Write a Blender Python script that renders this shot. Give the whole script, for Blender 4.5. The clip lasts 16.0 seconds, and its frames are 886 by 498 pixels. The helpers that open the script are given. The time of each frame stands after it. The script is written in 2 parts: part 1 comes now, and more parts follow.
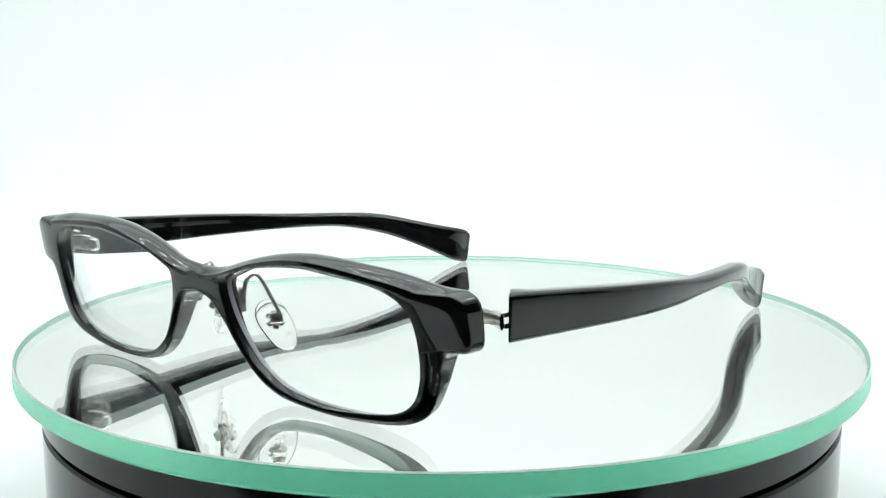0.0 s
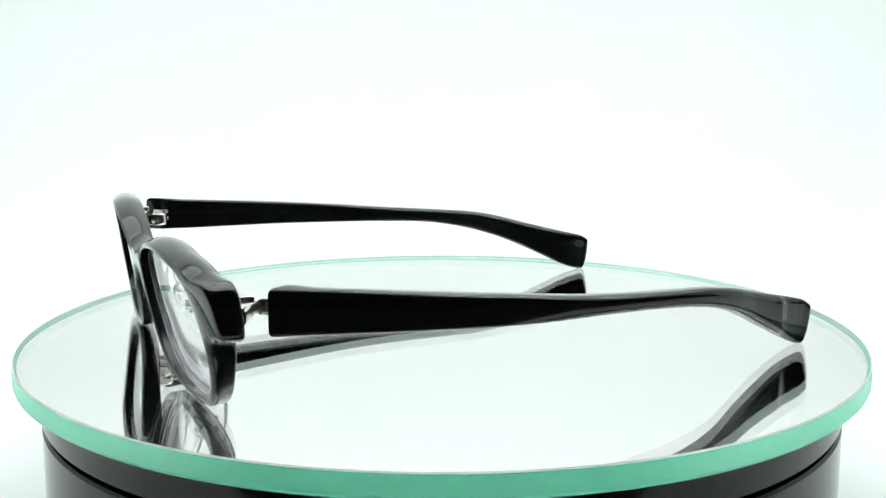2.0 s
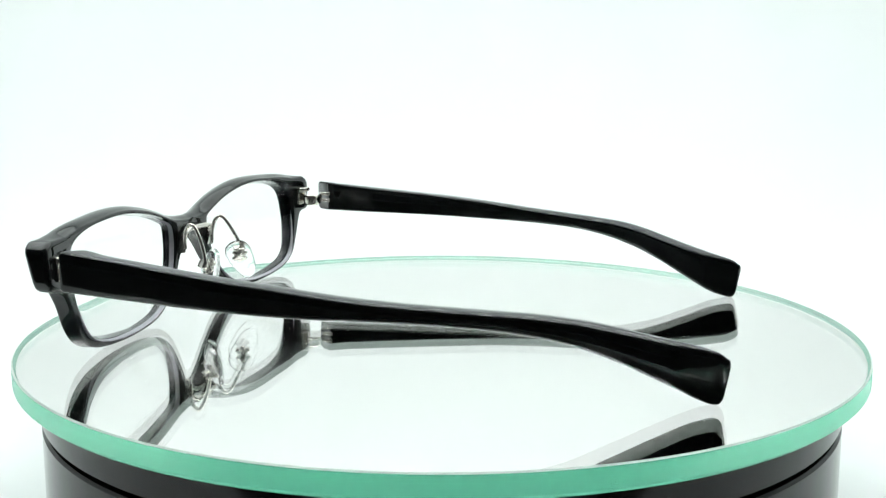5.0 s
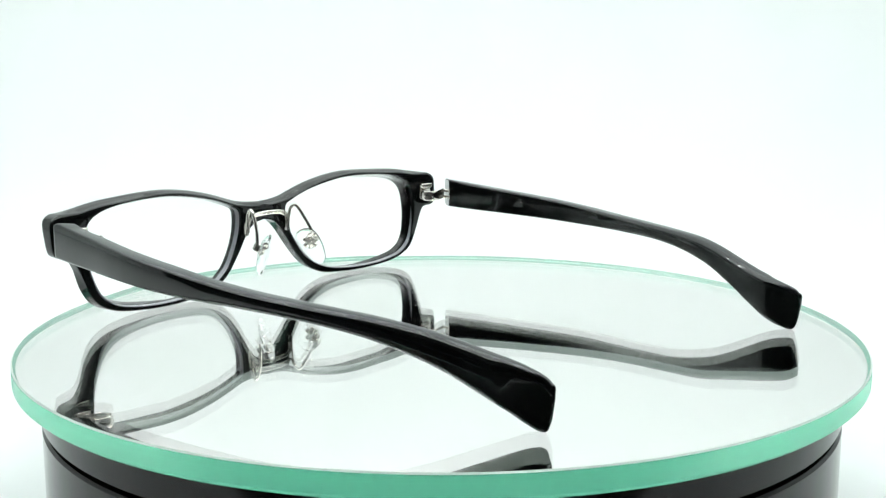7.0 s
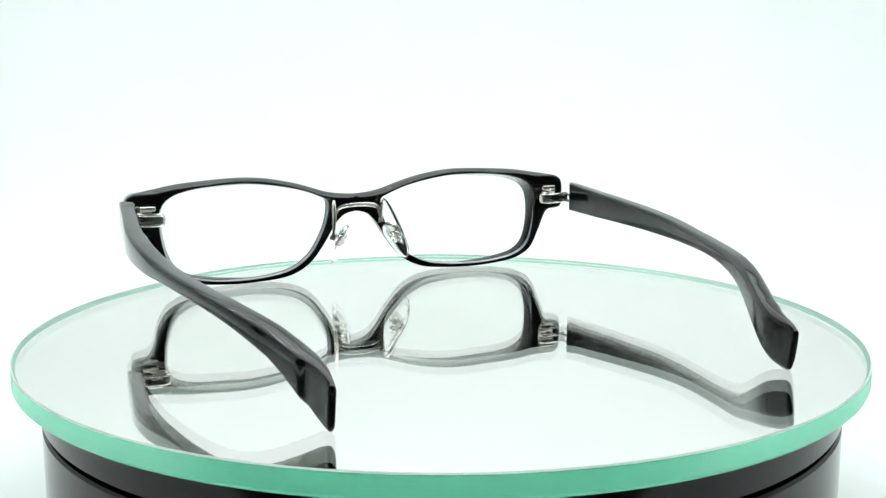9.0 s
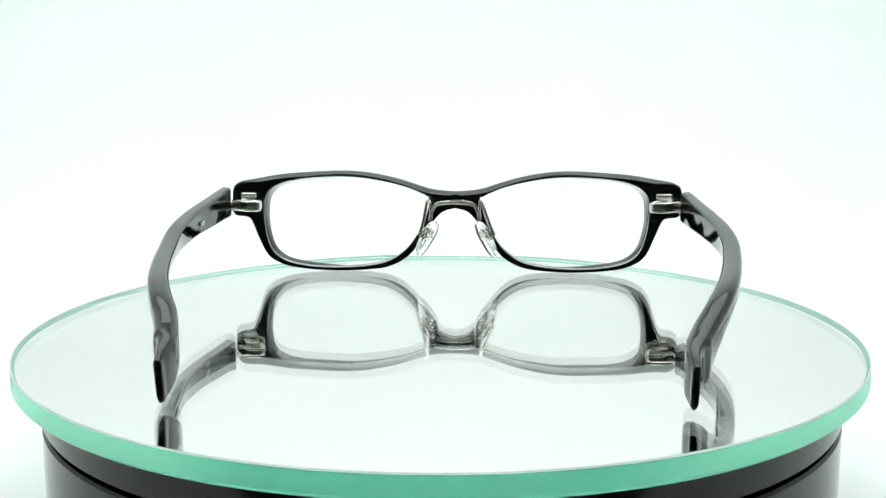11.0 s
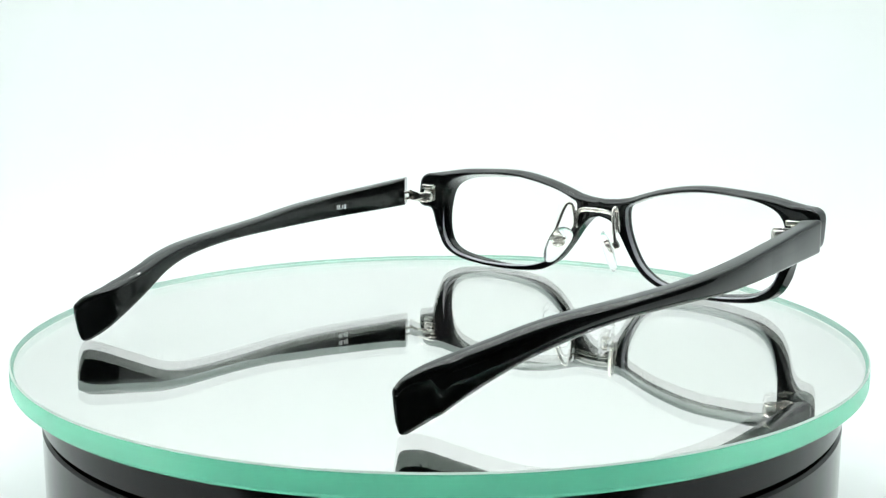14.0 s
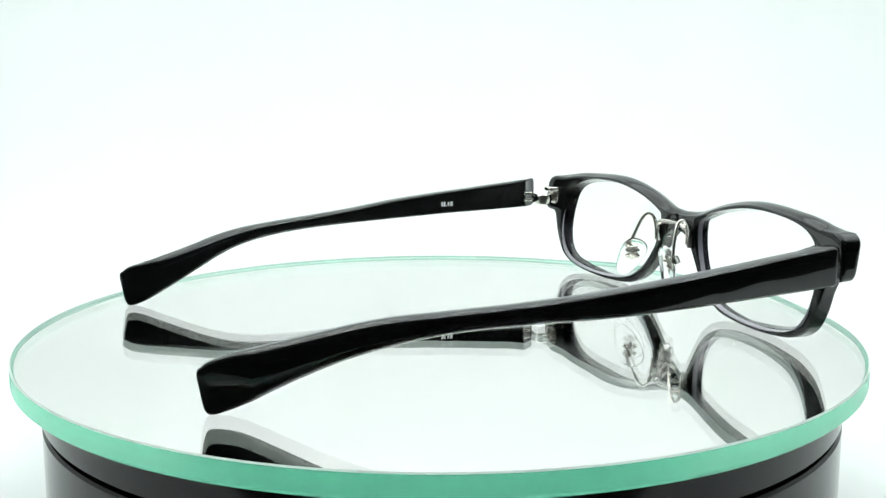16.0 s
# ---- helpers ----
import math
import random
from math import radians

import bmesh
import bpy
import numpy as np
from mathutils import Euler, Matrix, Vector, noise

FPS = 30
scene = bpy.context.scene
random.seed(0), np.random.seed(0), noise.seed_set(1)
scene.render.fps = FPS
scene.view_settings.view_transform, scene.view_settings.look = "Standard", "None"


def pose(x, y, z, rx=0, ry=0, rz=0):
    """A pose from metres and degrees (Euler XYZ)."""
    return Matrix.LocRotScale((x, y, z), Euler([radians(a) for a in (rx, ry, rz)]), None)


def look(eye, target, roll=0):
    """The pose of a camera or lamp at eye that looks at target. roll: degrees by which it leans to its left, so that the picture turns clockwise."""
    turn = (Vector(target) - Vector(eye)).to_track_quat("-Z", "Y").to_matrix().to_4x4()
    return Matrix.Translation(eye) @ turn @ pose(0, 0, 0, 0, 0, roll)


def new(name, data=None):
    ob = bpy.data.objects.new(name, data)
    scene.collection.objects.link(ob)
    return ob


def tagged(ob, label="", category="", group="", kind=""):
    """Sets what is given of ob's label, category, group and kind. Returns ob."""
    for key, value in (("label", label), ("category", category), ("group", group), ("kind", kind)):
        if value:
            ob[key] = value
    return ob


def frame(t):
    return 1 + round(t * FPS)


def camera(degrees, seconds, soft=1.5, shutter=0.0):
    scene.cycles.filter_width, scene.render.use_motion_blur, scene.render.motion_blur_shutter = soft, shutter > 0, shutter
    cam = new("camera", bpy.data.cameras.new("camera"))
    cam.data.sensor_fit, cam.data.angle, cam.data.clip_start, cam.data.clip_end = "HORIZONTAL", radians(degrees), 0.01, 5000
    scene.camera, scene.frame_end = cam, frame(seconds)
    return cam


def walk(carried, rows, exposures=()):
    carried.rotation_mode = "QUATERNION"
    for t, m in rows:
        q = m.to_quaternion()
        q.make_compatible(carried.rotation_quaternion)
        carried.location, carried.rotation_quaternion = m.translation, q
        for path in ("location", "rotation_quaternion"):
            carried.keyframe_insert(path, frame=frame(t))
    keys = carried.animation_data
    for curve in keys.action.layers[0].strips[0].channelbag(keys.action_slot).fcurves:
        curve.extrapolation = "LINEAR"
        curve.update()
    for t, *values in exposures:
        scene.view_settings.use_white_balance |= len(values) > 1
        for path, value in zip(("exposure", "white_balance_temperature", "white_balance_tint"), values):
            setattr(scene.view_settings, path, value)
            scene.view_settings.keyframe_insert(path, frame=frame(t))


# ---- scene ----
MM = 0.001
DISC = 0.104                      # radius of the glass disc
DISC_Y = -0.0038                  # the disc's centre stands a little before the turning axis

# ---- camera: it stands still ----
cam = camera(42.43, 16.0, soft=1.3)
TILT, YAW, ROLL = 9.779, 0.046, 0.0
VIEW = pose(0, -0.29006, 0.06951, 90 - TILT, 0, -YAW) @ pose(0, 0, 0, 0, 0, ROLL)
walk(cam, [(0.0, VIEW), (16.0, VIEW)], exposures=[(0.0, 0.0), (16.0, 0.0)])

# ---- world and light: a white photo tent lit by bead strips in its roof and an added broad fill ----
world = bpy.data.worlds.new("world")
scene.world = world
world.use_nodes = True
world.node_tree.nodes["Background"].inputs["Color"].default_value = (0.8, 0.9, 1.0, 1)
world.node_tree.nodes["Background"].inputs["Strength"].default_value = 0.02


def area_lamp(name, m, sx, sy, power, colour):
    data = bpy.data.lights.new(name, "AREA")
    data.shape, data.size, data.size_y, data.energy, data.color = "RECTANGLE", sx, sy, power, colour
    ob = new(name, data)
    ob.matrix_world = m
    return tagged(ob, kind="structure")


ROOF = 0.55
# unseen broad fill under the roof, added to lift the overall light
area_lamp("roof_lamp", look((0, 0.27, ROOF - 0.01), (0, 0.27, 0)), 1.30, 0.62, 3.08, (0.925, 1.0, 0.98))


# ---- materials ----
def material(name, colour, rough=0.5, metal=0.0, spec=0.5, vary=0.0, scale=300.0, bump=0.0, bump_scale=800.0, rough_vary=0.0):
    m = bpy.data.materials.new(name)
    m.use_nodes = True
    nt = m.node_tree
    b = nt.nodes["Principled BSDF"]
    b.inputs["Base Color"].default_value = (*colour, 1)
    b.inputs["Roughness"].default_value = rough
    b.inputs["Metallic"].default_value = metal
    b.inputs["Specular IOR Level"].default_value = spec
    tc = nt.nodes.new("ShaderNodeTexCoord")
    if vary or rough_vary:
        n = nt.nodes.new("ShaderNodeTexNoise")
        n.inputs["Scale"].default_value, n.inputs["Detail"].default_value = scale, 6
        nt.links.new(tc.outputs["Object"], n.inputs["Vector"])
        if vary:
            r = nt.nodes.new("ShaderNodeValToRGB")
            r.color_ramp.elements[0].position, r.color_ramp.elements[1].position = 0.3, 0.7
            r.color_ramp.elements[0].color = (*[c * (1 - vary) for c in colour], 1)
            r.color_ramp.elements[1].color = (*[min(1, c * (1 + vary)) for c in colour], 1)
            nt.links.new(n.outputs["Fac"], r.inputs["Fac"])
            nt.links.new(r.outputs["Color"], b.inputs["Base Color"])
        if rough_vary:
            q = nt.nodes.new("ShaderNodeMapRange")
            q.inputs["To Min"].default_value, q.inputs["To Max"].default_value = max(0.0, rough - rough_vary), rough + rough_vary
            nt.links.new(n.outputs["Fac"], q.inputs["Value"])
            nt.links.new(q.outputs["Result"], b.inputs["Roughness"])
    if bump:
        n2 = nt.nodes.new("ShaderNodeTexNoise")
        n2.inputs["Scale"].default_value, n2.inputs["Detail"].default_value = bump_scale, 3
        nt.links.new(tc.outputs["Object"], n2.inputs["Vector"])
        bp = nt.nodes.new("ShaderNodeBump")
        bp.inputs["Strength"].default_value, bp.inputs["Distance"].default_value = bump, 0.0003
        nt.links.new(n2.outputs["Fac"], bp.inputs["Height"])
        nt.links.new(bp.outputs["Normal"], b.inputs["Normal"])
    return m


def glass(name, colour, ior=1.5, rough=0.0, tint=None, bump=0.0, bump_scale=800.0):
    m = material(name, colour, rough, bump=bump, bump_scale=bump_scale)
    b = m.node_tree.nodes["Principled BSDF"]
    b.inputs["Transmission Weight"].default_value = 1.0
    b.inputs["IOR"].default_value = ior
    if tint:
        b.inputs["Specular Tint"].default_value = (*tint, 1)
    return m


ACETATE = material("black_acetate", (0.006, 0.007, 0.007), 0.04, vary=0.4, scale=120, bump=0.003, bump_scale=60, rough_vary=0.02)
NICKEL = material("nickel", (0.74, 0.71, 0.66), 0.2, metal=1.0, vary=0.08, scale=900, bump=0.05, bump_scale=900)
LENS = glass("coated_lens", (1, 1, 1), 1.25, 0.0, (0.8, 0.6, 1.0))
SILICONE = glass("clear_silicone", (0.995, 1.0, 1.0), 1.18, 0.14, None, 0.4, 450.0)
PLATE = glass("plate_glass", (1.0, 1.0, 1.0), 1.53, 0.0, (0.3, 1.0, 0.6))
MIRROR = material("silvering", (0.994, 0.992, 0.972), 0.0, metal=1.0)


def with_translucency(m, colour, share):
    """Mixes light that comes through from behind into a material."""
    nt = m.node_tree
    tr, mix = nt.nodes.new("ShaderNodeBsdfTranslucent"), nt.nodes.new("ShaderNodeMixShader")
    tr.inputs["Color"].default_value = (*colour, 1)
    mix.inputs["Fac"].default_value = share
    nt.links.new(nt.nodes["Principled BSDF"].outputs["BSDF"], mix.inputs[1])
    nt.links.new(tr.outputs["BSDF"], mix.inputs[2])
    nt.links.new(mix.outputs["Shader"], nt.nodes["Material Output"].inputs["Surface"])
    return m


EDGE = with_translucency(glass("ground_glass_edge", (0.16, 1.0, 0.62), 2.3, 0.25, None, 0.05, 60.0), (0.24, 1.0, 0.68), 0.27)
ARRIS = with_translucency(material("ground_arris", (0.55, 0.60, 0.58), 0.4, vary=0.06, scale=80), (0.80, 0.90, 0.85), 0.5)
BLACK = material("black_plastic", (0.008, 0.006, 0.006), 0.10, spec=0.28, vary=0.3, scale=60, rough_vary=0.04)
GROOVE = material("groove_black", (0.003, 0.003, 0.003), 0.7)
INK = material("white_ink", (0.75, 0.78, 0.78), 0.5)
CLOTH = material("tent_cloth", (0.86, 0.885, 0.88), 0.9, spec=0.1, vary=0.012, scale=7, bump=0.04, bump_scale=300)
LINT = material("dust", (0.5, 0.5, 0.48), 0.9, spec=0.1)
SLATE = material("table_top", (0.03, 0.03, 0.03), 0.5, vary=0.2, scale=20)
LENS_BAND = material("pale_lens_band", (0.36, 0.355, 0.39), 0.45, vary=0.1, scale=400)
DARK = material("dim_surround", (0.10, 0.10, 0.10), 0.8, vary=0.15, scale=3)


# ---- mesh helpers ----
def mesh_object(name, verts, faces, mats, parent=None, label="", smooth=True, slots=None, sharp=None):
    me = bpy.data.meshes.new(name)
    me.from_pydata([tuple(v) for v in verts], [], faces)
    for m in (mats if isinstance(mats, (list, tuple)) else [mats]):
        me.materials.append(m)
    bm = bmesh.new()
    bm.from_mesh(me)
    bmesh.ops.remove_doubles(bm, verts=bm.verts, dist=1e-6)
    bmesh.ops.recalc_face_normals(bm, faces=bm.faces)
    flat = all(abs(f.normal.z) > 0.99 for f in bm.faces)
    if (flat and sum(f.normal.z for f in bm.faces) < 0) or (not flat and bm.calc_volume(signed=True) < 0):
        bmesh.ops.reverse_faces(bm, faces=bm.faces)
    if sharp:
        for e in bm.edges:
            if len(e.link_faces) == 2 and e.calc_face_angle(0) > radians(sharp):
                e.smooth = False
    for f in bm.faces:
        f.smooth = smooth
    bm.to_mesh(me)
    bm.free()
    if slots:
        for poly in me.polygons:
            poly.material_index = slots(poly)
    ob = new(name, me)
    if parent:
        ob.parent = parent
    if label:
        tagged(ob, label)
    return ob


def spline(points, count, closed=False):
    """Catmull-Rom through the control points, sampled evenly along its length."""
    pts = [np.array(q, float) for q in points]
    n, dense = len(pts), []
    for i in range(n if closed else n - 1):
        if closed:
            a, b, c, d = pts[i - 1], pts[i], pts[(i + 1) % n], pts[(i + 2) % n]
        else:
            b, c = pts[i], pts[i + 1]
            a = pts[i - 1] if i else 2 * b - c
            d = pts[i + 2] if i + 2 < n else 2 * c - b
        for k in range(24):
            u = k / 24
            dense.append(0.5 * (2 * b + (c - a) * u + (2 * a - 5 * b + 4 * c - d) * u ** 2 + (3 * b - a - 3 * c + d) * u ** 3))
    dense.append(pts[0] if closed else pts[-1])
    dense = np.array(dense)
    s = np.concatenate([[0], np.cumsum(np.linalg.norm(np.diff(dense, axis=0), axis=1))])
    at = np.linspace(0, s[-1], count + 1 if closed else count)
    out = np.stack([np.interp(at, s, dense[:, k]) for k in range(dense.shape[1])], -1)
    return out[:-1] if closed else out


def lathe(name, profile, mats, parent=None, label="", steps=160, sharp=30, closed=True):
    verts, faces, n = [], [], len(profile)
    for i in range(steps):
        a = 2 * math.pi * i / steps
        for r, z in profile:
            verts.append((r * math.cos(a), r * math.sin(a), z))
    for i in range(steps):
        j = (i + 1) % steps
        for k in range(n - 1):
            faces.append((i * n + k, j * n + k, j * n + k + 1, i * n + k + 1))
    if closed:
        if profile[0][0] < profile[-1][0] or len(profile) > 2 or profile[0][0] == profile[-1][0]:
            faces.append([i * n for i in range(steps)])
        faces.append([i * n + n - 1 for i in range(steps)])
    return mesh_object(name, verts, faces, mats, parent, label, sharp=sharp)


def tube(name, points, radius, mat, parent, label="", count=40, sides=12, flat=1.0):
    """A wire along a spline; flat below 1 makes it a strip."""
    path = spline(points, count) * MM
    verts, faces = [], []
    up = Vector((0, 0, 1))
    for i, q in enumerate(path):
        d = Vector(path[min(i + 1, count - 1)] - path[max(i - 1, 0)]).normalized()
        side = d.cross(up)
        side = side.normalized() if side.length > 0.05 else Vector((1, 0, 0))
        top = side.cross(d).normalized()
        for k in range(sides):
            a = 2 * math.pi * k / sides
            verts.append(Vector(q) + side * (radius * flat * MM * math.cos(a)) + top * (radius * MM * math.sin(a)))
    for i in range(count - 1):
        for k in range(sides):
            m = (k + 1) % sides
            faces.append((i * sides + k, i * sides + m, (i + 1) * sides + m, (i + 1) * sides + k))
    faces.append(list(range(sides)))
    faces.append([(count - 1) * sides + k for k in range(sides)])
    return mesh_object(name, verts, faces, mat, parent, label, sharp=60)


def block(name, centre, size, mat, parent, label="", bevel=0.2, turn=(0, 0, 0)):
    bm = bmesh.new()
    bmesh.ops.create_cube(bm, size=1, matrix=Matrix.Diagonal((*[c * MM for c in size], 1)))
    bmesh.ops.bevel(bm, geom=list(bm.edges), offset=bevel * MM, segments=3, profile=0.5, affect="EDGES")
    bmesh.ops.transform(bm, matrix=pose(*[c * MM for c in centre], *turn), verts=bm.verts)
    me = bpy.data.meshes.new(name)
    for f in bm.faces:
        f.smooth = True
    bm.to_mesh(me)
    bm.free()
    me.materials.append(mat)
    ob = new(name, me)
    ob.parent = parent
    if label:
        tagged(ob, label)
    return ob


# ---- the tent ----
FLOOR = -0.052


def sweep():
    """The white sheet: floor, a wide round bend and the upright back, in one piece."""
    y0, y1, rad, half, thick = -0.16, 0.62, 0.22, 0.95, 0.002
    line = [(y0, FLOOR)] + [(y1 - rad + rad * math.sin(a), FLOOR + rad - rad * math.cos(a)) for a in np.linspace(0, math.pi / 2, 24)] + [(y1, ROOF)]
    verts, faces, n = [], [], len(line)
    for off in (0, 1):
        for x in (-half, half):
            for k, (y, z) in enumerate(line):
                a = 0 if k == 0 else (math.pi / 2 if k == n - 1 else math.pi / 2 * (k - 1) / (n - 3))
                verts.append((x, y + off * thick * math.sin(a), z - off * thick * math.cos(a)))
    for k in range(n - 1):
        faces.append((k, k + 1, n + k + 1, n + k))
        faces.append((2 * n + k, 3 * n + k, 3 * n + k + 1, 2 * n + k + 1))
        faces.append((k, 2 * n + k, 2 * n + k + 1, k + 1))
        faces.append((n + k, n + k + 1, 3 * n + k + 1, 3 * n + k))
    ob = mesh_object("backdrop", verts, faces, CLOTH, sharp=60)
    return tagged(ob, "seamless white backdrop sheet with a wide bend", "backdrop", kind="structure")


def panel(name, lo, hi, mat, label, category):
    v = [(x, y, z) for x in (lo[0], hi[0]) for y in (lo[1], hi[1]) for z in (lo[2], hi[2])]
    f = [(0, 1, 3, 2), (4, 6, 7, 5), (0, 4, 5, 1), (2, 3, 7, 6), (0, 2, 6, 4), (1, 5, 7, 3)]
    return tagged(mesh_object(name, v, f, mat, smooth=False), label, category, kind="structure")


sweep()
# unseen side walls; their front ends are set by the reflections wanted on the acetate
panel("wall_west", (-0.97, -0.10, FLOOR), (-0.952, 0.64, ROOF), CLOTH, "unseen white cloth side wall, cut back to shape reflections", "wall")
panel("wall_east", (0.952, 0.05, FLOOR), (0.97, 0.64, ROOF), CLOTH, "unseen white cloth side wall, cut back to shape reflections", "wall")
panel("ceiling", (-0.97, -0.16, ROOF), (0.97, 0.64, ROOF + 0.02), CLOTH, "white cloth roof of the photo tent", "ceiling")
# unseen dim surround, added so that faces towards the opening mirror something dark
panel("wall_south", (-1.6, -1.80, -0.8), (1.6, -1.75, 1.4), DARK, "unseen dim grey wall added for dark reflections", "wall")
panel("wall_room_west", (-1.65, -1.75, -0.8), (-1.6, 1.0, 1.4), DARK, "unseen dim grey wall added for dark reflections", "wall")
panel("wall_room_east", (1.6, -1.75, -0.8), (1.65, 1.0, 1.4), DARK, "unseen dim grey wall added for dark reflections", "wall")
panel("wall_north", (-1.6, 1.0, -0.8), (1.6, 1.05, 1.4), DARK, "unseen dim grey wall added for dark reflections", "wall")
panel("ceiling_room", (-1.6, -1.75, 1.4), (1.6, 1.0, 1.45), DARK, "unseen dim grey ceiling added for dark reflections", "ceiling")
panel("floor", (-1.6, -1.75, -0.85), (1.6, 1.0, -0.8), DARK, "unseen dim grey floor added for dark reflections", "floor")
panel("table", (-1.0, -0.52, FLOOR - 0.03), (1.0, 0.66, FLOOR - 0.004), SLATE, "dark grey table top under the photo tent", "table")


LED = material("led_glow", (1, 1, 1), 0.4)
LED.node_tree.nodes["Principled BSDF"].inputs["Emission Color"].default_value = (0.935, 1.0, 0.98, 1)
LED.node_tree.nodes["Principled BSDF"].inputs["Emission Strength"].default_value = 58
STRIP = material("strip_white", (0.8, 0.8, 0.8), 0.5, vary=0.05)


def light_strip(y):
    """A strip with a row of small bright beads under the roof."""
    strip = tagged(new("light_strip"), "white light strip with small bright beads under the tent roof", "light strip", "light strips")
    strip.location = (0, y, ROOF - 0.012)
    block("carrier", (0, 0, 4), (1140, 12, 5), STRIP, strip, "", 1.0)
    first = None
    for k in range(30):
        x = -550 + 1100 * k / 29
        if first is None:
            first = block("bead", (0, 0, 0), (24, 5, 2.4), LED, strip, "", 0.6)
            first.location = (x * MM, 0, 0.0003)
        else:
            bead = new("bead", first.data)
            bead.parent = strip
            bead.location = (x * MM, 0, 0.0003)
    return strip


for strip_y in (-0.12, -0.07, 0.09, 0.22):
    light_strip(strip_y)


# ---- turntable and glass disc ----
THICK = 0.0055
turntable = tagged(new("turntable"), "glossy black round turntable with a seam round its side", "turntable")
turntable.location = (0, DISC_Y, FLOOR)
RB = DISC * 0.945
GZ = -0.0151 - FLOOR
TOPZ = -THICK - 0.0002 - FLOOR
lathe("base", [(RB - 0.002, 0.0004), (RB, 0.0024), (RB, GZ - 0.0011), (RB - 0.0006, GZ - 0.0005), (RB - 0.003, GZ - 0.0005)], BLACK, turntable)
lathe("seam", [(RB - 0.0022, GZ - 0.0008), (RB - 0.0022, GZ + 0.0008)], GROOVE, turntable, "dark recessed seam")
lathe("platter", [(RB - 0.003, GZ + 0.0005), (RB - 0.0006, GZ + 0.0005), (RB, GZ + 0.0011), (RB, TOPZ - 0.0012), (RB - 0.0012, TOPZ)], BLACK, turntable)

disc = tagged(new("glass_disc"), "round clear glass plate, mirrored below, with a green edge", "glass disc")
disc.location = (0, DISC_Y, -THICK)


pane = lathe("pane", [(DISC - 0.0004, THICK), (0.03, THICK)], PLATE, disc, "clear polished glass face", steps=256)
pane.visible_shadow = False
lathe("arris", [(DISC - 0.0004, THICK), (DISC, THICK - 0.0003)], ARRIS, disc, "polished bevel round the rim", steps=256, closed=False, sharp=20)
lathe("edge", [(DISC, THICK - 0.0003), (DISC, 0.0010), (DISC - 0.0010, 0)], EDGE, disc, "pale green ground edge", steps=256, closed=False, sharp=20)
lathe("silvering", [(DISC - 0.0010, 0), (0.03, 0)], MIRROR, disc, "mirror coating under the glass", steps=256)


def dust():
    """A few pale flecks lying on the glass."""
    rng, verts, faces = random.Random(5), [], []
    for _ in range(16):
        a, r, size = rng.uniform(0, 6.28), DISC * math.sqrt(rng.uniform(0.02, 0.85)), rng.uniform(0.00008, 0.00018)
        x, y, turn, n = r * math.cos(a), r * math.sin(a), rng.uniform(0, 3), len(verts)
        for k in range(5):
            b = turn + 6.283 * k / 5
            verts.append((x + size * rng.uniform(0.6, 1.4) * math.cos(b), y + size * rng.uniform(0.4, 1.0) * math.sin(b), THICK + 0.00001))
        verts.append((x, y, THICK + 0.00009))
        faces += [(n + k, n + (k + 1) % 5, n + 5) for k in range(5)] + [[n + k for k in reversed(range(5))]]
    return tagged(mesh_object("dust", verts, faces, LINT, disc, smooth=False), "pale dust flecks on the glass", kind="stuff")


dust()


# ---- eyeglasses, in millimetres from a point under the middle of their own turning place: x to the wearer's right, y forwards ----
glasses = tagged(new("eyeglasses"), "black glossy acetate eyeglasses with open temples and clear lenses", "eyeglasses")
OUTER = [(0, 26), (4, 26.3), (8.8, 27.3), (15.6, 29.4), (21, 30.8), (29, 32), (37.4, 32.3), (47, 31.9), (56, 31.2), (65, 29.68), (68.9, 28.81),
         (70.8, 27.05), (71.1, 22.91), (70.9, 19.8), (69.6, 18.5), (66.5, 18.1), (65, 16.8), (62.6, 11.4), (59.8, 6.2), (55.3, 3.4), (49, 2),
         (38, 1.2), (26.5, 1.6), (20, 2.9), (14.8, 6), (10.5, 11.2), (6.8, 16.8), (3.8, 19.7), (0, 20.76)]
INNER = [(8.6, 23.99), (10.6, 25.25), (16.5, 27.45), (24.5, 29.25), (33, 30.35), (42, 30.35), (51.5, 29.45), (57.5, 27.65), (60.5, 24.76), (61.3, 20.5),
         (60.7, 14.2), (58.8, 8.5), (55.3, 5.2), (50, 3.5), (41.6, 2.5), (31, 2.6), (22, 4.1), (16, 7.6), (12.5, 11.8), (9.8, 16.8), (8.5, 21.14)]
HEART = np.array([35.0, 16.5])


def rest(z):
    """Sinks the lower rim onto the glass."""
    return z - 1.12 * (1 - z / 32.5)


def back_y(x, z):
    return 70.9 + 0.6 * z / 30 - 4.6 * (x / 70) ** 2


def front_y(x, z):
    return 73.5 + 4.7 * z / 30 - 4.5 * (x / 70) ** 2 - 0.7 * max(0.0, (abs(x) - 60.0) / 11) ** 2


def inner_contour(angles):
    dense = spline(INNER, 900, closed=True) - HEART
    a = np.arctan2(dense[:, 1], dense[:, 0])
    r = np.linalg.norm(dense, axis=1)
    k = np.argsort(a)
    rr = np.interp(angles, a[k], r[k], period=2 * math.pi)
    return HEART + np.stack([rr * np.cos(angles), rr * np.sin(angles)], -1)


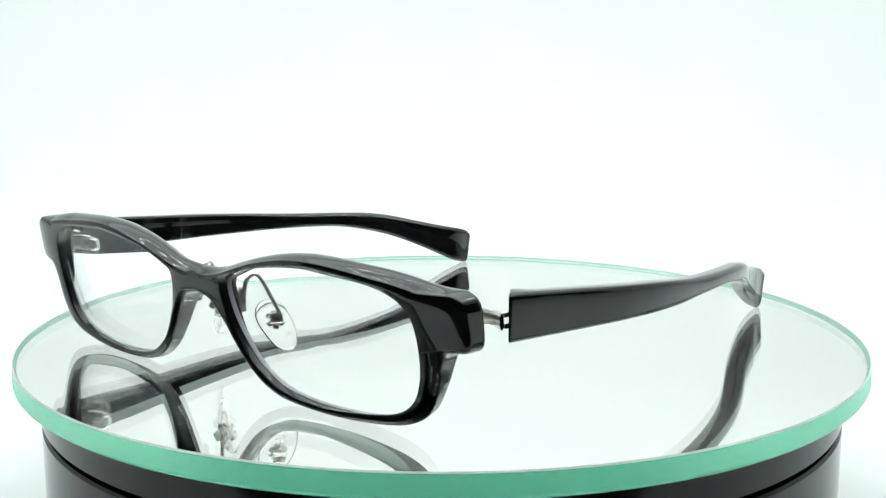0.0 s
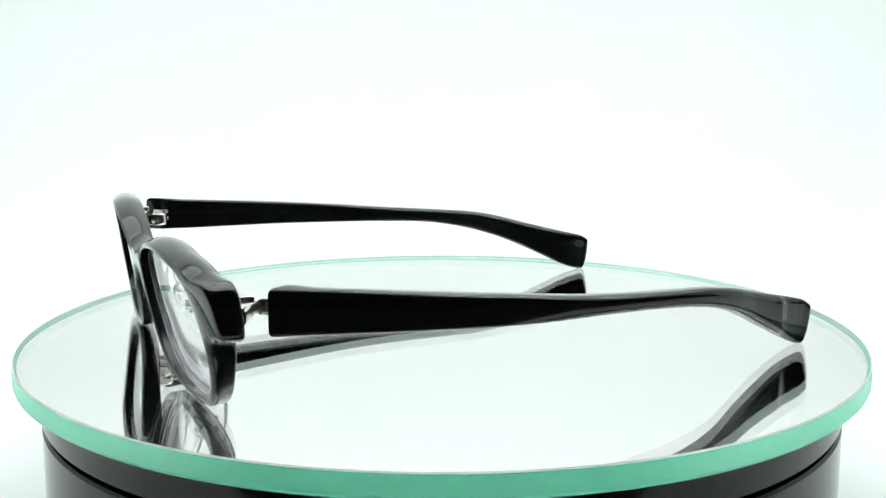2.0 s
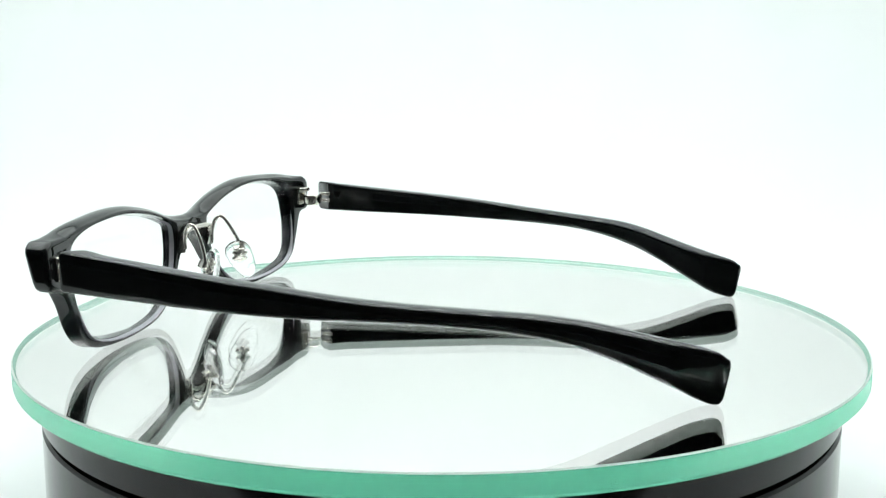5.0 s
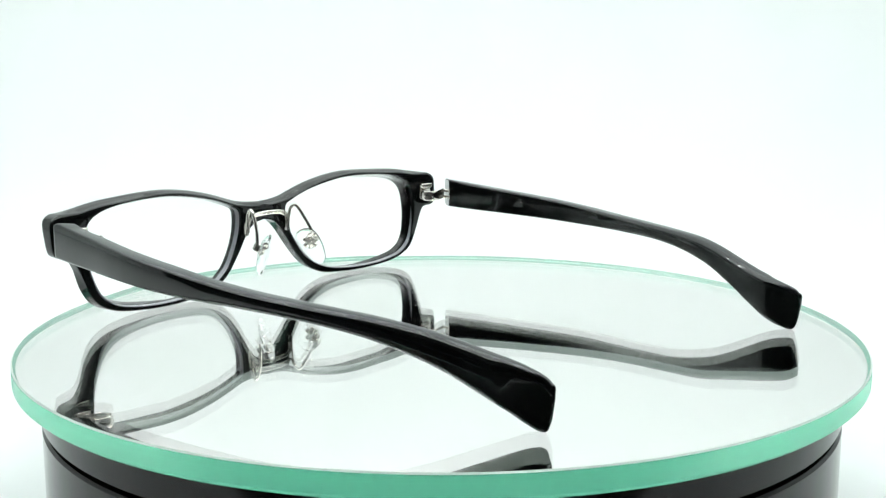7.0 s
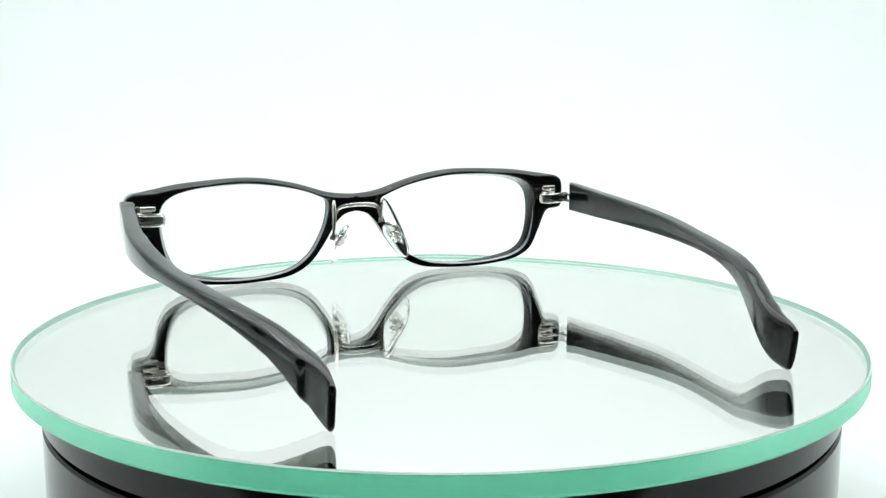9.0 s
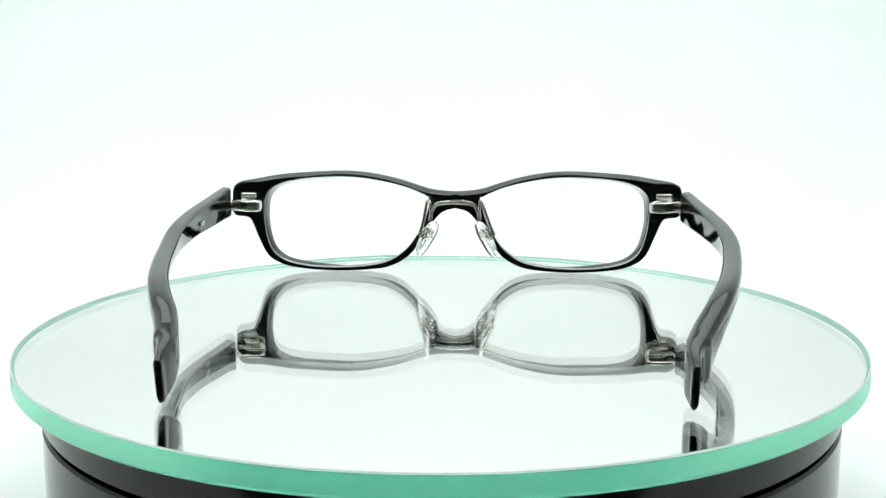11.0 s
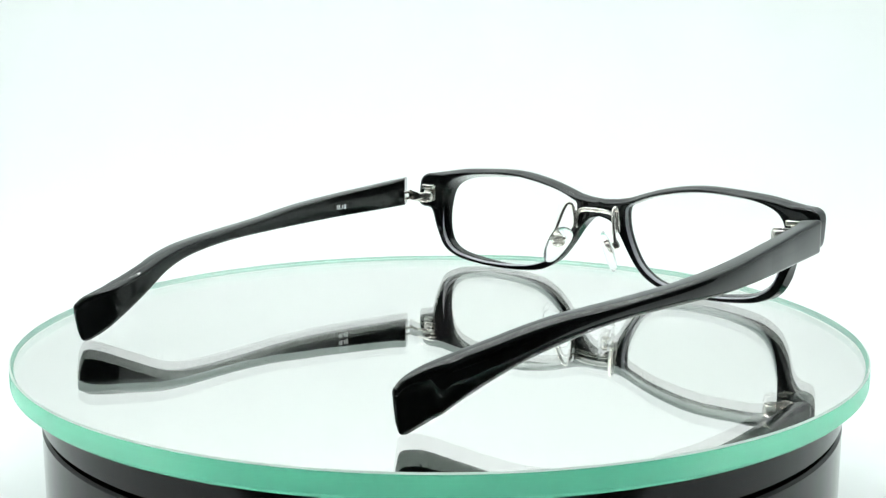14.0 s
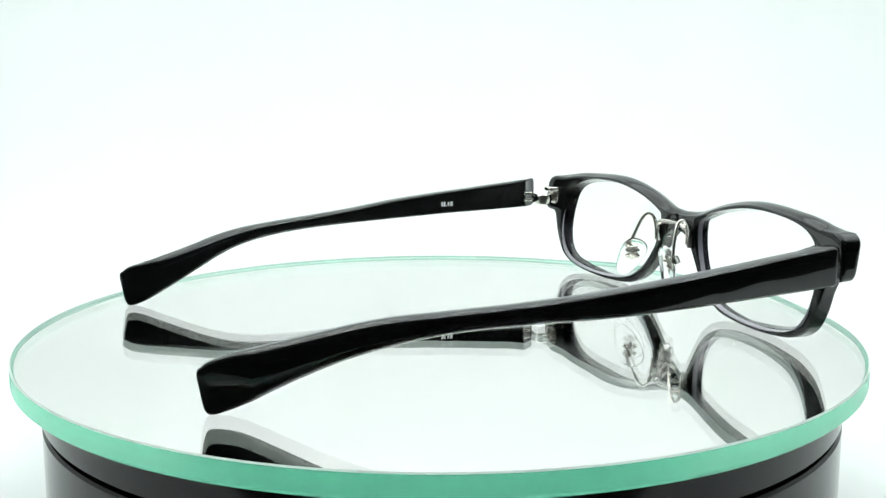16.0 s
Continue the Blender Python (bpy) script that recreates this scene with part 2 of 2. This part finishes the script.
def front_frame():
    half = spline(OUTER, 300)
    half[0, 0] = half[-1, 0] = 0
    mid = np.array([(0, z) for z in np.linspace(OUTER[-1][1], OUTER[0][1], 8)[1:-1]])
    outer = np.concatenate([half, mid])
    ang = np.arctan2(outer[:, 1] - HEART[1], outer[:, 0] - HEART[0])
    inner = inner_contour(ang)
    ns, verts, faces, per = len(outer), [], [], None
    arc = [(math.sin(a), math.cos(a)) for a in np.linspace(0, math.pi / 2, 5)]
    for i in range(ns):
        o, q = outer[i], inner[i]
        on_mid = i >= 300
        w = q - o
        length = np.linalg.norm(w)
        u = w / length
        t = outer[(i + 1) % ns] - outer[i - 1]
        uo = np.array([t[1], -t[0]]) / np.linalg.norm(t)
        if i == 0:
            uo = np.array([0, -1.0])
        if i == 299:
            uo = np.array([0, 1.0])
        lift = max(0.0, -u[1])
        brow = 0.0 if on_mid else max(0.0, -uo[1]) * min(1.0, max(0.0, (68.0 - o[0]) / 6)) * min(1.0, max(0.0, (o[1] - 22) / 3))
        ro = 0.0 if on_mid else min(0.55 + 0.45 * min(1.0, max(0.0, (o[0] - 60) / 8)), 0.25 * length)
        low = min(1.0, max(0.0, (14.5 - o[1]) / 4))
        ri = min(0.45, 0.2 * length)
        near_nose = min(1.0, max(0.0, (34 - o[0]) / 14)) * min(1.0, max(0.0, (o[0] - 3) / 6))
        drop_b, drop_m, drop_f = (min(a * brow, b * length) for a, b in ((1.1 + 0.5 * near_nose, 0.5), (0.2 + 0.35 * near_nose, 0.25), (1.35, 0.5)))
        ins = 0.0 if on_mid else drop_f + 0.12 - 0.9 * low * max(0.0, -uo[0])
        ring = []

        def put(c, y):
            ring.append((c[0], y, rest(c[1])))
        # outer back corner, domed outer wall, outer front corner, front face, inner front corner, inner back corner, back face
        ob = o + uo * drop_b
        for s, c in arc:
            k = ob + uo * ro * (1 - s)
            put(k, back_y(*k) + ro * (1 - c))
        of = o + uo * ins
        yb, yf = back_y(*ob) + ro, front_y(*of) - ro
        om = o + uo * (drop_m if brow > 0 else 0.5 * ins)
        for f in (0.12, 0.28, 0.45, 0.62, 0.78, 0.9):
            k = (1 - f) * (1 - 2 * f) * ob + 4 * f * (1 - f) * om + f * (2 * f - 1) * of
            put(k, yb + (yf - yb) * f)
        rf = ro
        for s, c in reversed(arc):
            k = of + uo * rf * (1 - s)
            put(k, front_y(*k) - rf * (1 - c))
        a0 = of + uo * rf
        qf = q + u * (0.8 * lift + 1.1 * max(0.0, -u[0]))
        a1 = qf - u * ri
        for f in (0.25, 0.5, 0.75):
            k = a0 + (a1 - a0) * f
            put(k, front_y(*k) + (0.0 if on_mid else 0.25 * math.sin(math.pi * f)))
        for s, c in arc:
            k = qf - u * ri * (1 - s)
            put(k, front_y(*k) - ri * (1 - c))
        for s, c in reversed(arc):
            k = q - u * ri * (1 - s)
            put(k, back_y(*k) + ri * (1 - c))
        b0, b1 = q - u * ri, ob + uo * ro
        for f in (0.25, 0.5, 0.75):
            k = b0 + (b1 - b0) * f
            put(k, back_y(*k))
        per = len(ring)
        verts += ring
    for i in range(ns):
        j = (i + 1) % ns
        for k in range(per):
            m = (k + 1) % per
            f = (i * per + k, i * per + m, j * per + m, j * per + k)
            if all(abs(verts[v][0]) < 1e-6 for v in f):
                continue
            faces.append(f)
    n = len(verts)
    verts = [(x * MM, y * MM, z * MM) for x, y, z in verts]
    verts += [(-x, y, z) for x, y, z in verts]
    faces += [tuple(n + v for v in reversed(f)) for f in faces]
    return mesh_object("front_frame", verts, faces, ACETATE, glasses, "glossy black acetate front with a thick brow", sharp=70)


def lens(side):
    ang = np.linspace(-math.pi, math.pi, 160, endpoint=False)
    rim = inner_contour(ang)
    rings, verts, faces = 10, [], []
    n = len(rim)

    def at(k, back):
        x, z = k
        y = front_y(x, z) - 1.8 - back
        bulge = ((x - 35) / 26) ** 2 + ((z - 16.5) / 14) ** 2
        return (side * x * MM, (y + 0.5 * (1 - bulge)) * MM, rest(z) * MM)
    for back in (0.0, 1.7):
        verts.append(at(HEART, back))
        for r in range(1, rings + 1):
            for k in rim:
                verts.append(at(HEART + (k - HEART) * r / rings * 1.004, back * (1 + 0.5 * (r / rings) ** 2)))
    lay = 1 + rings * n
    for b in (0, lay):
        for i in range(n):
            j = (i + 1) % n
            faces.append((b, b + 1 + i, b + 1 + j))
            for r in range(rings - 1):
                faces.append((b + 1 + r * n + i, b + 1 + (r + 1) * n + i, b + 1 + (r + 1) * n + j, b + 1 + r * n + j))
    e = 1 + (rings - 1) * n
    for i in range(n):
        j = (i + 1) % n
        faces.append((e + i, e + j, lay + e + j, lay + e + i))
    ob = mesh_object("lens", verts, faces, LENS, glasses, "clear lens", sharp=50)
    ob.visible_shadow = False
    # a thin violet-grey band follows the lens just inside its rim
    band, quads = [], []
    for back, r in ((0.25, 0.993), (0.25, 0.999), (2.3, 0.999), (2.3, 0.993)):
        band += [at(HEART + (k - HEART) * r, back) for k in rim]
    for a in range(4):
        b = (a + 1) % 4
        quads += [(a * n + i, a * n + (i + 1) % n, b * n + (i + 1) % n, b * n + i) for i in range(n)]
    mesh_object("lens_edge", band, quads, LENS_BAND, ob, "pale violet-grey band round the lens edge", sharp=30)
    return ob


# temple: y, centre x, top z, bottom z, thickness
TEMPLE = [(63.6, 71.1, 27.6, 18.7, 3.7), (56, 71.7, 27.0, 18.5, 3.8), (46, 72.4, 26.1, 18.2, 4.0), (34, 73.4, 25.0, 17.9, 4.2), (20, 73.9, 23.7, 17.5, 4.4),
          (6, 73.2, 22.4, 17.1, 4.4), (-8, 71.1, 21.1, 16.8, 4.4), (-20, 68.7, 20.2, 16.3, 4.4), (-30, 66.3, 19.5, 15.4, 4.5), (-38, 63.9, 18.8, 14.0, 4.6),
          (-45, 61.3, 17.5, 11.9, 4.7), (-52, 58.3, 15.6, 8.9, 4.8), (-58, 55.9, 13.9, 5.7, 4.8), (-62.5, 54.4, 12.6, 3.2, 4.8),
          (-66, 53.8, 11.6, 1.4, 4.7), (-68.6, 53.65, 10.8, 0.45, 4.6), (-69.8, 53.6, 10.2, 0.15, 4.6), (-70.8, 53.6, 9.5, 0.2, 4.6)]


def ramp01(v):
    v = min(1.0, max(0.0, v))
    return v * v * (3 - 2 * v)


def temple(side):
    dense = spline(TEMPLE, 360)
    verts, faces, per = [], [], 0
    n = len(dense)
    rows = [(dense[0], 0.22, 0.0), (dense[0], 0.07, 0.06), (dense[0], 0.0, 0.2)] + [(d, 0.0, 0.0) for d in dense[2:-1]]
    rows += [(dense[-1], 1.25 * (1 - math.cos(a)), 1.0 * math.sin(a)) for a in np.linspace(0, math.pi / 2, 13)]
    for idx, (d, shrink, shift) in enumerate(rows):
        y, x, zt, zb, w = d
        x += 0.8 * side * min(1.0, max(0.0, (30 - y) / 30)) * min(1.0, max(0.0, (y + 66) / 14))
        if side > 0:
            zb -= 0.7 * ramp01((-y - 22) / 20) * ramp01((y + 70) / 8)
            y -= 1.2 * ramp01((-y - 50) / 20)
        else:
            zt -= 0.45 * ramp01((18 - y) / 20) * ramp01((y + 52) / 14)
            y -= 2.1 * ramp01((-y - 50) / 20)
        thin = min(1.0, max(0.0, (-y - 61.5) / 9.5))
        k = min(max(idx - 2, 1), n - 2)
        t = np.array([dense[k + 1][1] - dense[k - 1][1], dense[k + 1][0] - dense[k - 1][0]])
        t /= np.linalg.norm(t)
        nx, ny = -t[1], t[0]                 # outward in plan
        if nx < 0:
            nx, ny = -nx, -ny
        cx, cy = x + t[0] * shift, y + t[1] * shift
        lo, hi = -w / 2 + shrink, w / 2 - shrink
        z0, z1 = zb + 1.6 * shrink, zt - 1.6 * shrink
        soft = 0.8 + 1.1 * ramp01((20 - y) / 60)
        slant = 0.18 * min(1, max(0, (-y - 60) / 11))
        bulge = 0.22 + 0.18 * ramp01((10 - y) / 40)
        ring = []
        for (sx, sz) in ((1, 1), (-1, 1), (-1, -1), (1, -1)):
            base = {(1, 1): 0, (-1, 1): 90, (-1, -1): 180, (1, -1): 270}[(sx, sz)]
            lim = min(soft if sx > 0 else soft * 0.8, 0.3 * (z1 - z0), 0.46 * (hi - lo))
            rr = max(0.2, lim - shrink * 0.35)
            for a in np.linspace(base, base + 90, 8):
                px = (hi - rr if sx > 0 else lo + rr) + rr * math.cos(radians(a))
                pz = (z1 - rr if sz > 0 else z0 + rr) + rr * math.sin(radians(a))
                ring.append((px, pz))
        # the faces bulge a little; past a crease the tip thins on both faces
        out = []
        for px, pz in ring:
            h = (pz - z0) / (z1 - z0)
            u = (px - lo) / (hi - lo)
            past = -y - 61.8 - 0.9 * (1 - h)
            crease = (0.5 * ramp01(past / 2.8) * (0.5 + 0.5 * ramp01((1 - h) * 4)) + 1.5 * min(1.0, max(0.0, past / 9.5))) * u
            px += bulge * (1 - (2 * h - 1) ** 2) * (1 - thin) * (u if u > 0.5 else -0.35 * (1 - u)) - crease + 0.9 * thin ** 2 * (1 - u)
            out.append((px, pz + 0.12 * (1 - (2 * u - 1) ** 2) * (2 * h - 1), 1.2 * (1 - u) * w * ramp01((y - 53) / 10.6)))
        per = len(out)
        verts += [(side * (cx + nx * px) * MM, (cy + ny * px - lag - slant * (pz - 4.0)) * MM, pz * MM) for px, pz, lag in out]
    for i in range(len(rows) - 1):
        for k in range(per):
            m = (k + 1) % per
            faces.append((i * per + k, i * per + m, (i + 1) * per + m, (i + 1) * per + k))
    faces.append(list(range(per)))
    faces.append([(len(rows) - 1) * per + k for k in range(per)])
    return mesh_object("temple", verts, faces, ACETATE, glasses, "glossy black acetate temple with a thinned spade-shaped tip", sharp=60)


def hinge(side):
    """A plate on the back of the rim, and a strap bent back on itself that runs into the temple."""
    h = block("hinge", (side * 65.8, 67.2, 22.9), (4.6, 1.6, 5.4), NICKEL, glasses, "silver metal hinge", 0.3)
    block("knuckle", (side * 64.9, 65.7, 25.0), (4.4, 2.6, 1.5), NICKEL, h, "", 0.45)
    tube("strap", [(side * 67.6, 66.3, 22.1), (side * 64.6, 65.0, 22.1), (side * 62.0, 64.2, 22.1), (side * 60.8, 62.4, 22.1), (side * 61.6, 60.4, 22.1), (side * 64.4, 60.1, 22.1),
                   (side * 67.4, 60.8, 22.2), (side * 69.9, 62.0, 22.3)], 1.6, NICKEL, h, "silver strap bent into a loop", 64, 12, 0.27)
    for z in (21.2, 23.3):
        block("prong", (side * 69.3, 59.6, z), (1.2, 3.0, 1.0), NICKEL, h, "", 0.3)
    return h


def bridge_plate():
    path = [(-7.9, 70.5, 16.4), (-7.5, 70.3, 19.2), (-6.6, 70.1, 21.3), (-5.0, 70.0, 22.2), (-3.0, 69.9, 22.5), (0, 69.9, 22.6),
            (3.0, 69.9, 22.5), (5.0, 70.0, 22.2), (6.6, 70.1, 21.3), (7.5, 70.3, 19.2), (7.9, 70.5, 16.4)]
    line = spline(path, 80)
    verts, faces = [], []
    ring = [(0.6, 0.7), (0.4, 0.8), (-0.5, 0.8), (-0.65, 0.6), (-0.65, -0.55), (-0.5, -0.7), (0.4, -0.95), (0.6, -0.8)]
    for i, q in enumerate(line):
        d = line[min(i + 1, 79)] - line[max(i - 1, 0)]
        nrm = np.array([-d[2], 0, d[0]])
        nrm /= np.linalg.norm(nrm)
        for off, y in ring:
            verts.append((q + nrm * off + np.array([0, y, 0])) * MM)
    for i in range(79):
        for k in range(8):
            m = (k + 1) % 8
            faces.append((i * 8 + k, i * 8 + m, i * 8 + 8 + m, i * 8 + 8 + k))
    faces += [list(range(8)), [632 + k for k in range(8)]]
    ob = mesh_object("bridge_plate", verts, faces, NICKEL, glasses, "polished silver bridge plate behind the nose arch", sharp=40)
    for side in (-1, 1):
        tube("pad_arm", [(side * 7.6, 69.6, 17.4), (side * 7.8, 69.5, 20.5), (side * 8.1, 68.7, 23.2), (side * 8.5, 67.0, 24.2), (side * 8.8, 65.5, 22.8), (side * 9.9 + 0.5, 63.6, 18.5), (side * 11.2 + 0.8, 62.2, 14.2)],
             0.5, NICKEL, ob, "thin bent silver pad arm", 48)
    return ob


def nose_pad(side):
    """A clear cushion, round above and narrow below, with a small metal box at its back."""
    n = 44
    long = Vector((-side * 6.3, 2.6, 11.6)).normalized()
    wide = Vector((side * 0.5, -0.866, 0))
    wide = (wide - long * wide.dot(long)).normalized()
    out = wide.cross(long).normalized() * (1 if wide.cross(long).x * side > 0 else -1)
    centre = Vector((side * 9.2 + 0.8, 61.8, 11.9))
    rings = [(1.0, 0.0), (1.05, 0.5), (0.9, 0.82), (0.45, 0.97), (0.0, 1.0), (-0.5, 0.96), (-0.95, 0.8), (-1.3, 0.5), (-1.45, 0.0)]
    verts, faces = [], []
    for th, s in rings:
        for k in range(n):
            a = 2 * math.pi * k / n
            w = 3.9 + 0.8 * math.sin(a) - 0.4 * math.cos(2 * a)
            v = centre + wide * (s * w * math.cos(a)) + long * (s * 6.3 * math.sin(a)) + out * (th + 0.35 * math.cos(a) ** 2 * s)
            verts.append(v * MM)
    for i in range(len(rings) - 1):
        for k in range(n):
            m = (k + 1) % n
            faces.append((i * n + k, i * n + m, (i + 1) * n + m, (i + 1) * n + k))
    pad = mesh_object("nose_pad", verts, faces, SILICONE, glasses, "clear silicone nose pad")
    c = centre + long * 1.4 + out * 2.6
    block("pad_box", c, (1.7, 2.8, 2.3), NICKEL, pad, "small silver pad box", 0.35, (0, side * -28, side * 30))
    star = centre + long * 1.3 + out * 0.5
    for turn in (-36, 36, 90):
        block("pad_core", star, (0.9, 4.4, 1.3), NICKEL, pad, "silver core inside the clear pad", 0.3, (turn, side * -28, side * 30))
    return pad


def markings():
    """Small white print on the inside of one temple, too small to read."""
    for k, (dy, wide, h, dz) in enumerate(((0.0, 0.85, 1.5, 0.0), (1.05, 0.6, 1.3, 0.0), (1.75, 0.3, 0.35, -0.5), (2.4, 0.6, 1.5, 0.0), (3.2, 0.7, 1.3, 0.0))):
        block("marking", (-70.98 - 0.012 * k, 32.9 - dy, 21.0 + dz), (0.12, wide, h), INK, glasses, "small white printed mark", 0.03, (0, 0, 3.5))


front_frame()
for side in (-1, 1):
    lens(side)
    temple(side)
    hinge(side)
    nose_pad(side)
bridge_plate()
markings()

# a slightly bent frame: the wearer's right rim stands a little higher, the right temple a little lower
for piece in [ob for ob in glasses.children_recursive if ob.type == "MESH"]:
    is_temple = piece.name.startswith("temple")
    for v in piece.data.vertices:
        x, y, z = v.co
        v.co.y += 0.0015 * min(1.0, max(0.0, -x / 0.06)) * min(1.0, max(0.0, (z - 0.012) / 0.015)) * min(1.0, max(0.0, (y - 0.064) / 0.003)) * (0 if is_temple else 1)
        rise = -0.005 * x if is_temple else 0.0055 * max(0.0, x)
        v.co.z += rise * min(1.0, max(0.0, z / 0.012)) * min(1.0, max(0.0, (y - 0.02) / 0.045))


# ---- what turns ----
def motions():
    turn0, speed, shift = 138.27, -12.845, -0.0004
    rows, plate_rows = [], []
    for k in range(33):
        t = k * 0.5
        a = turn0 + speed * t
        rows.append((t, pose(0, 0, 0, 0, 0, a) @ pose(-shift, 0, 0)))
        plate_rows.append((t, pose(-0.0003, DISC_Y, -THICK, 0, 0, a) @ pose(-0.00005, -0.0003, 0)))
    walk(glasses, rows)
    walk(disc, plate_rows)


motions()
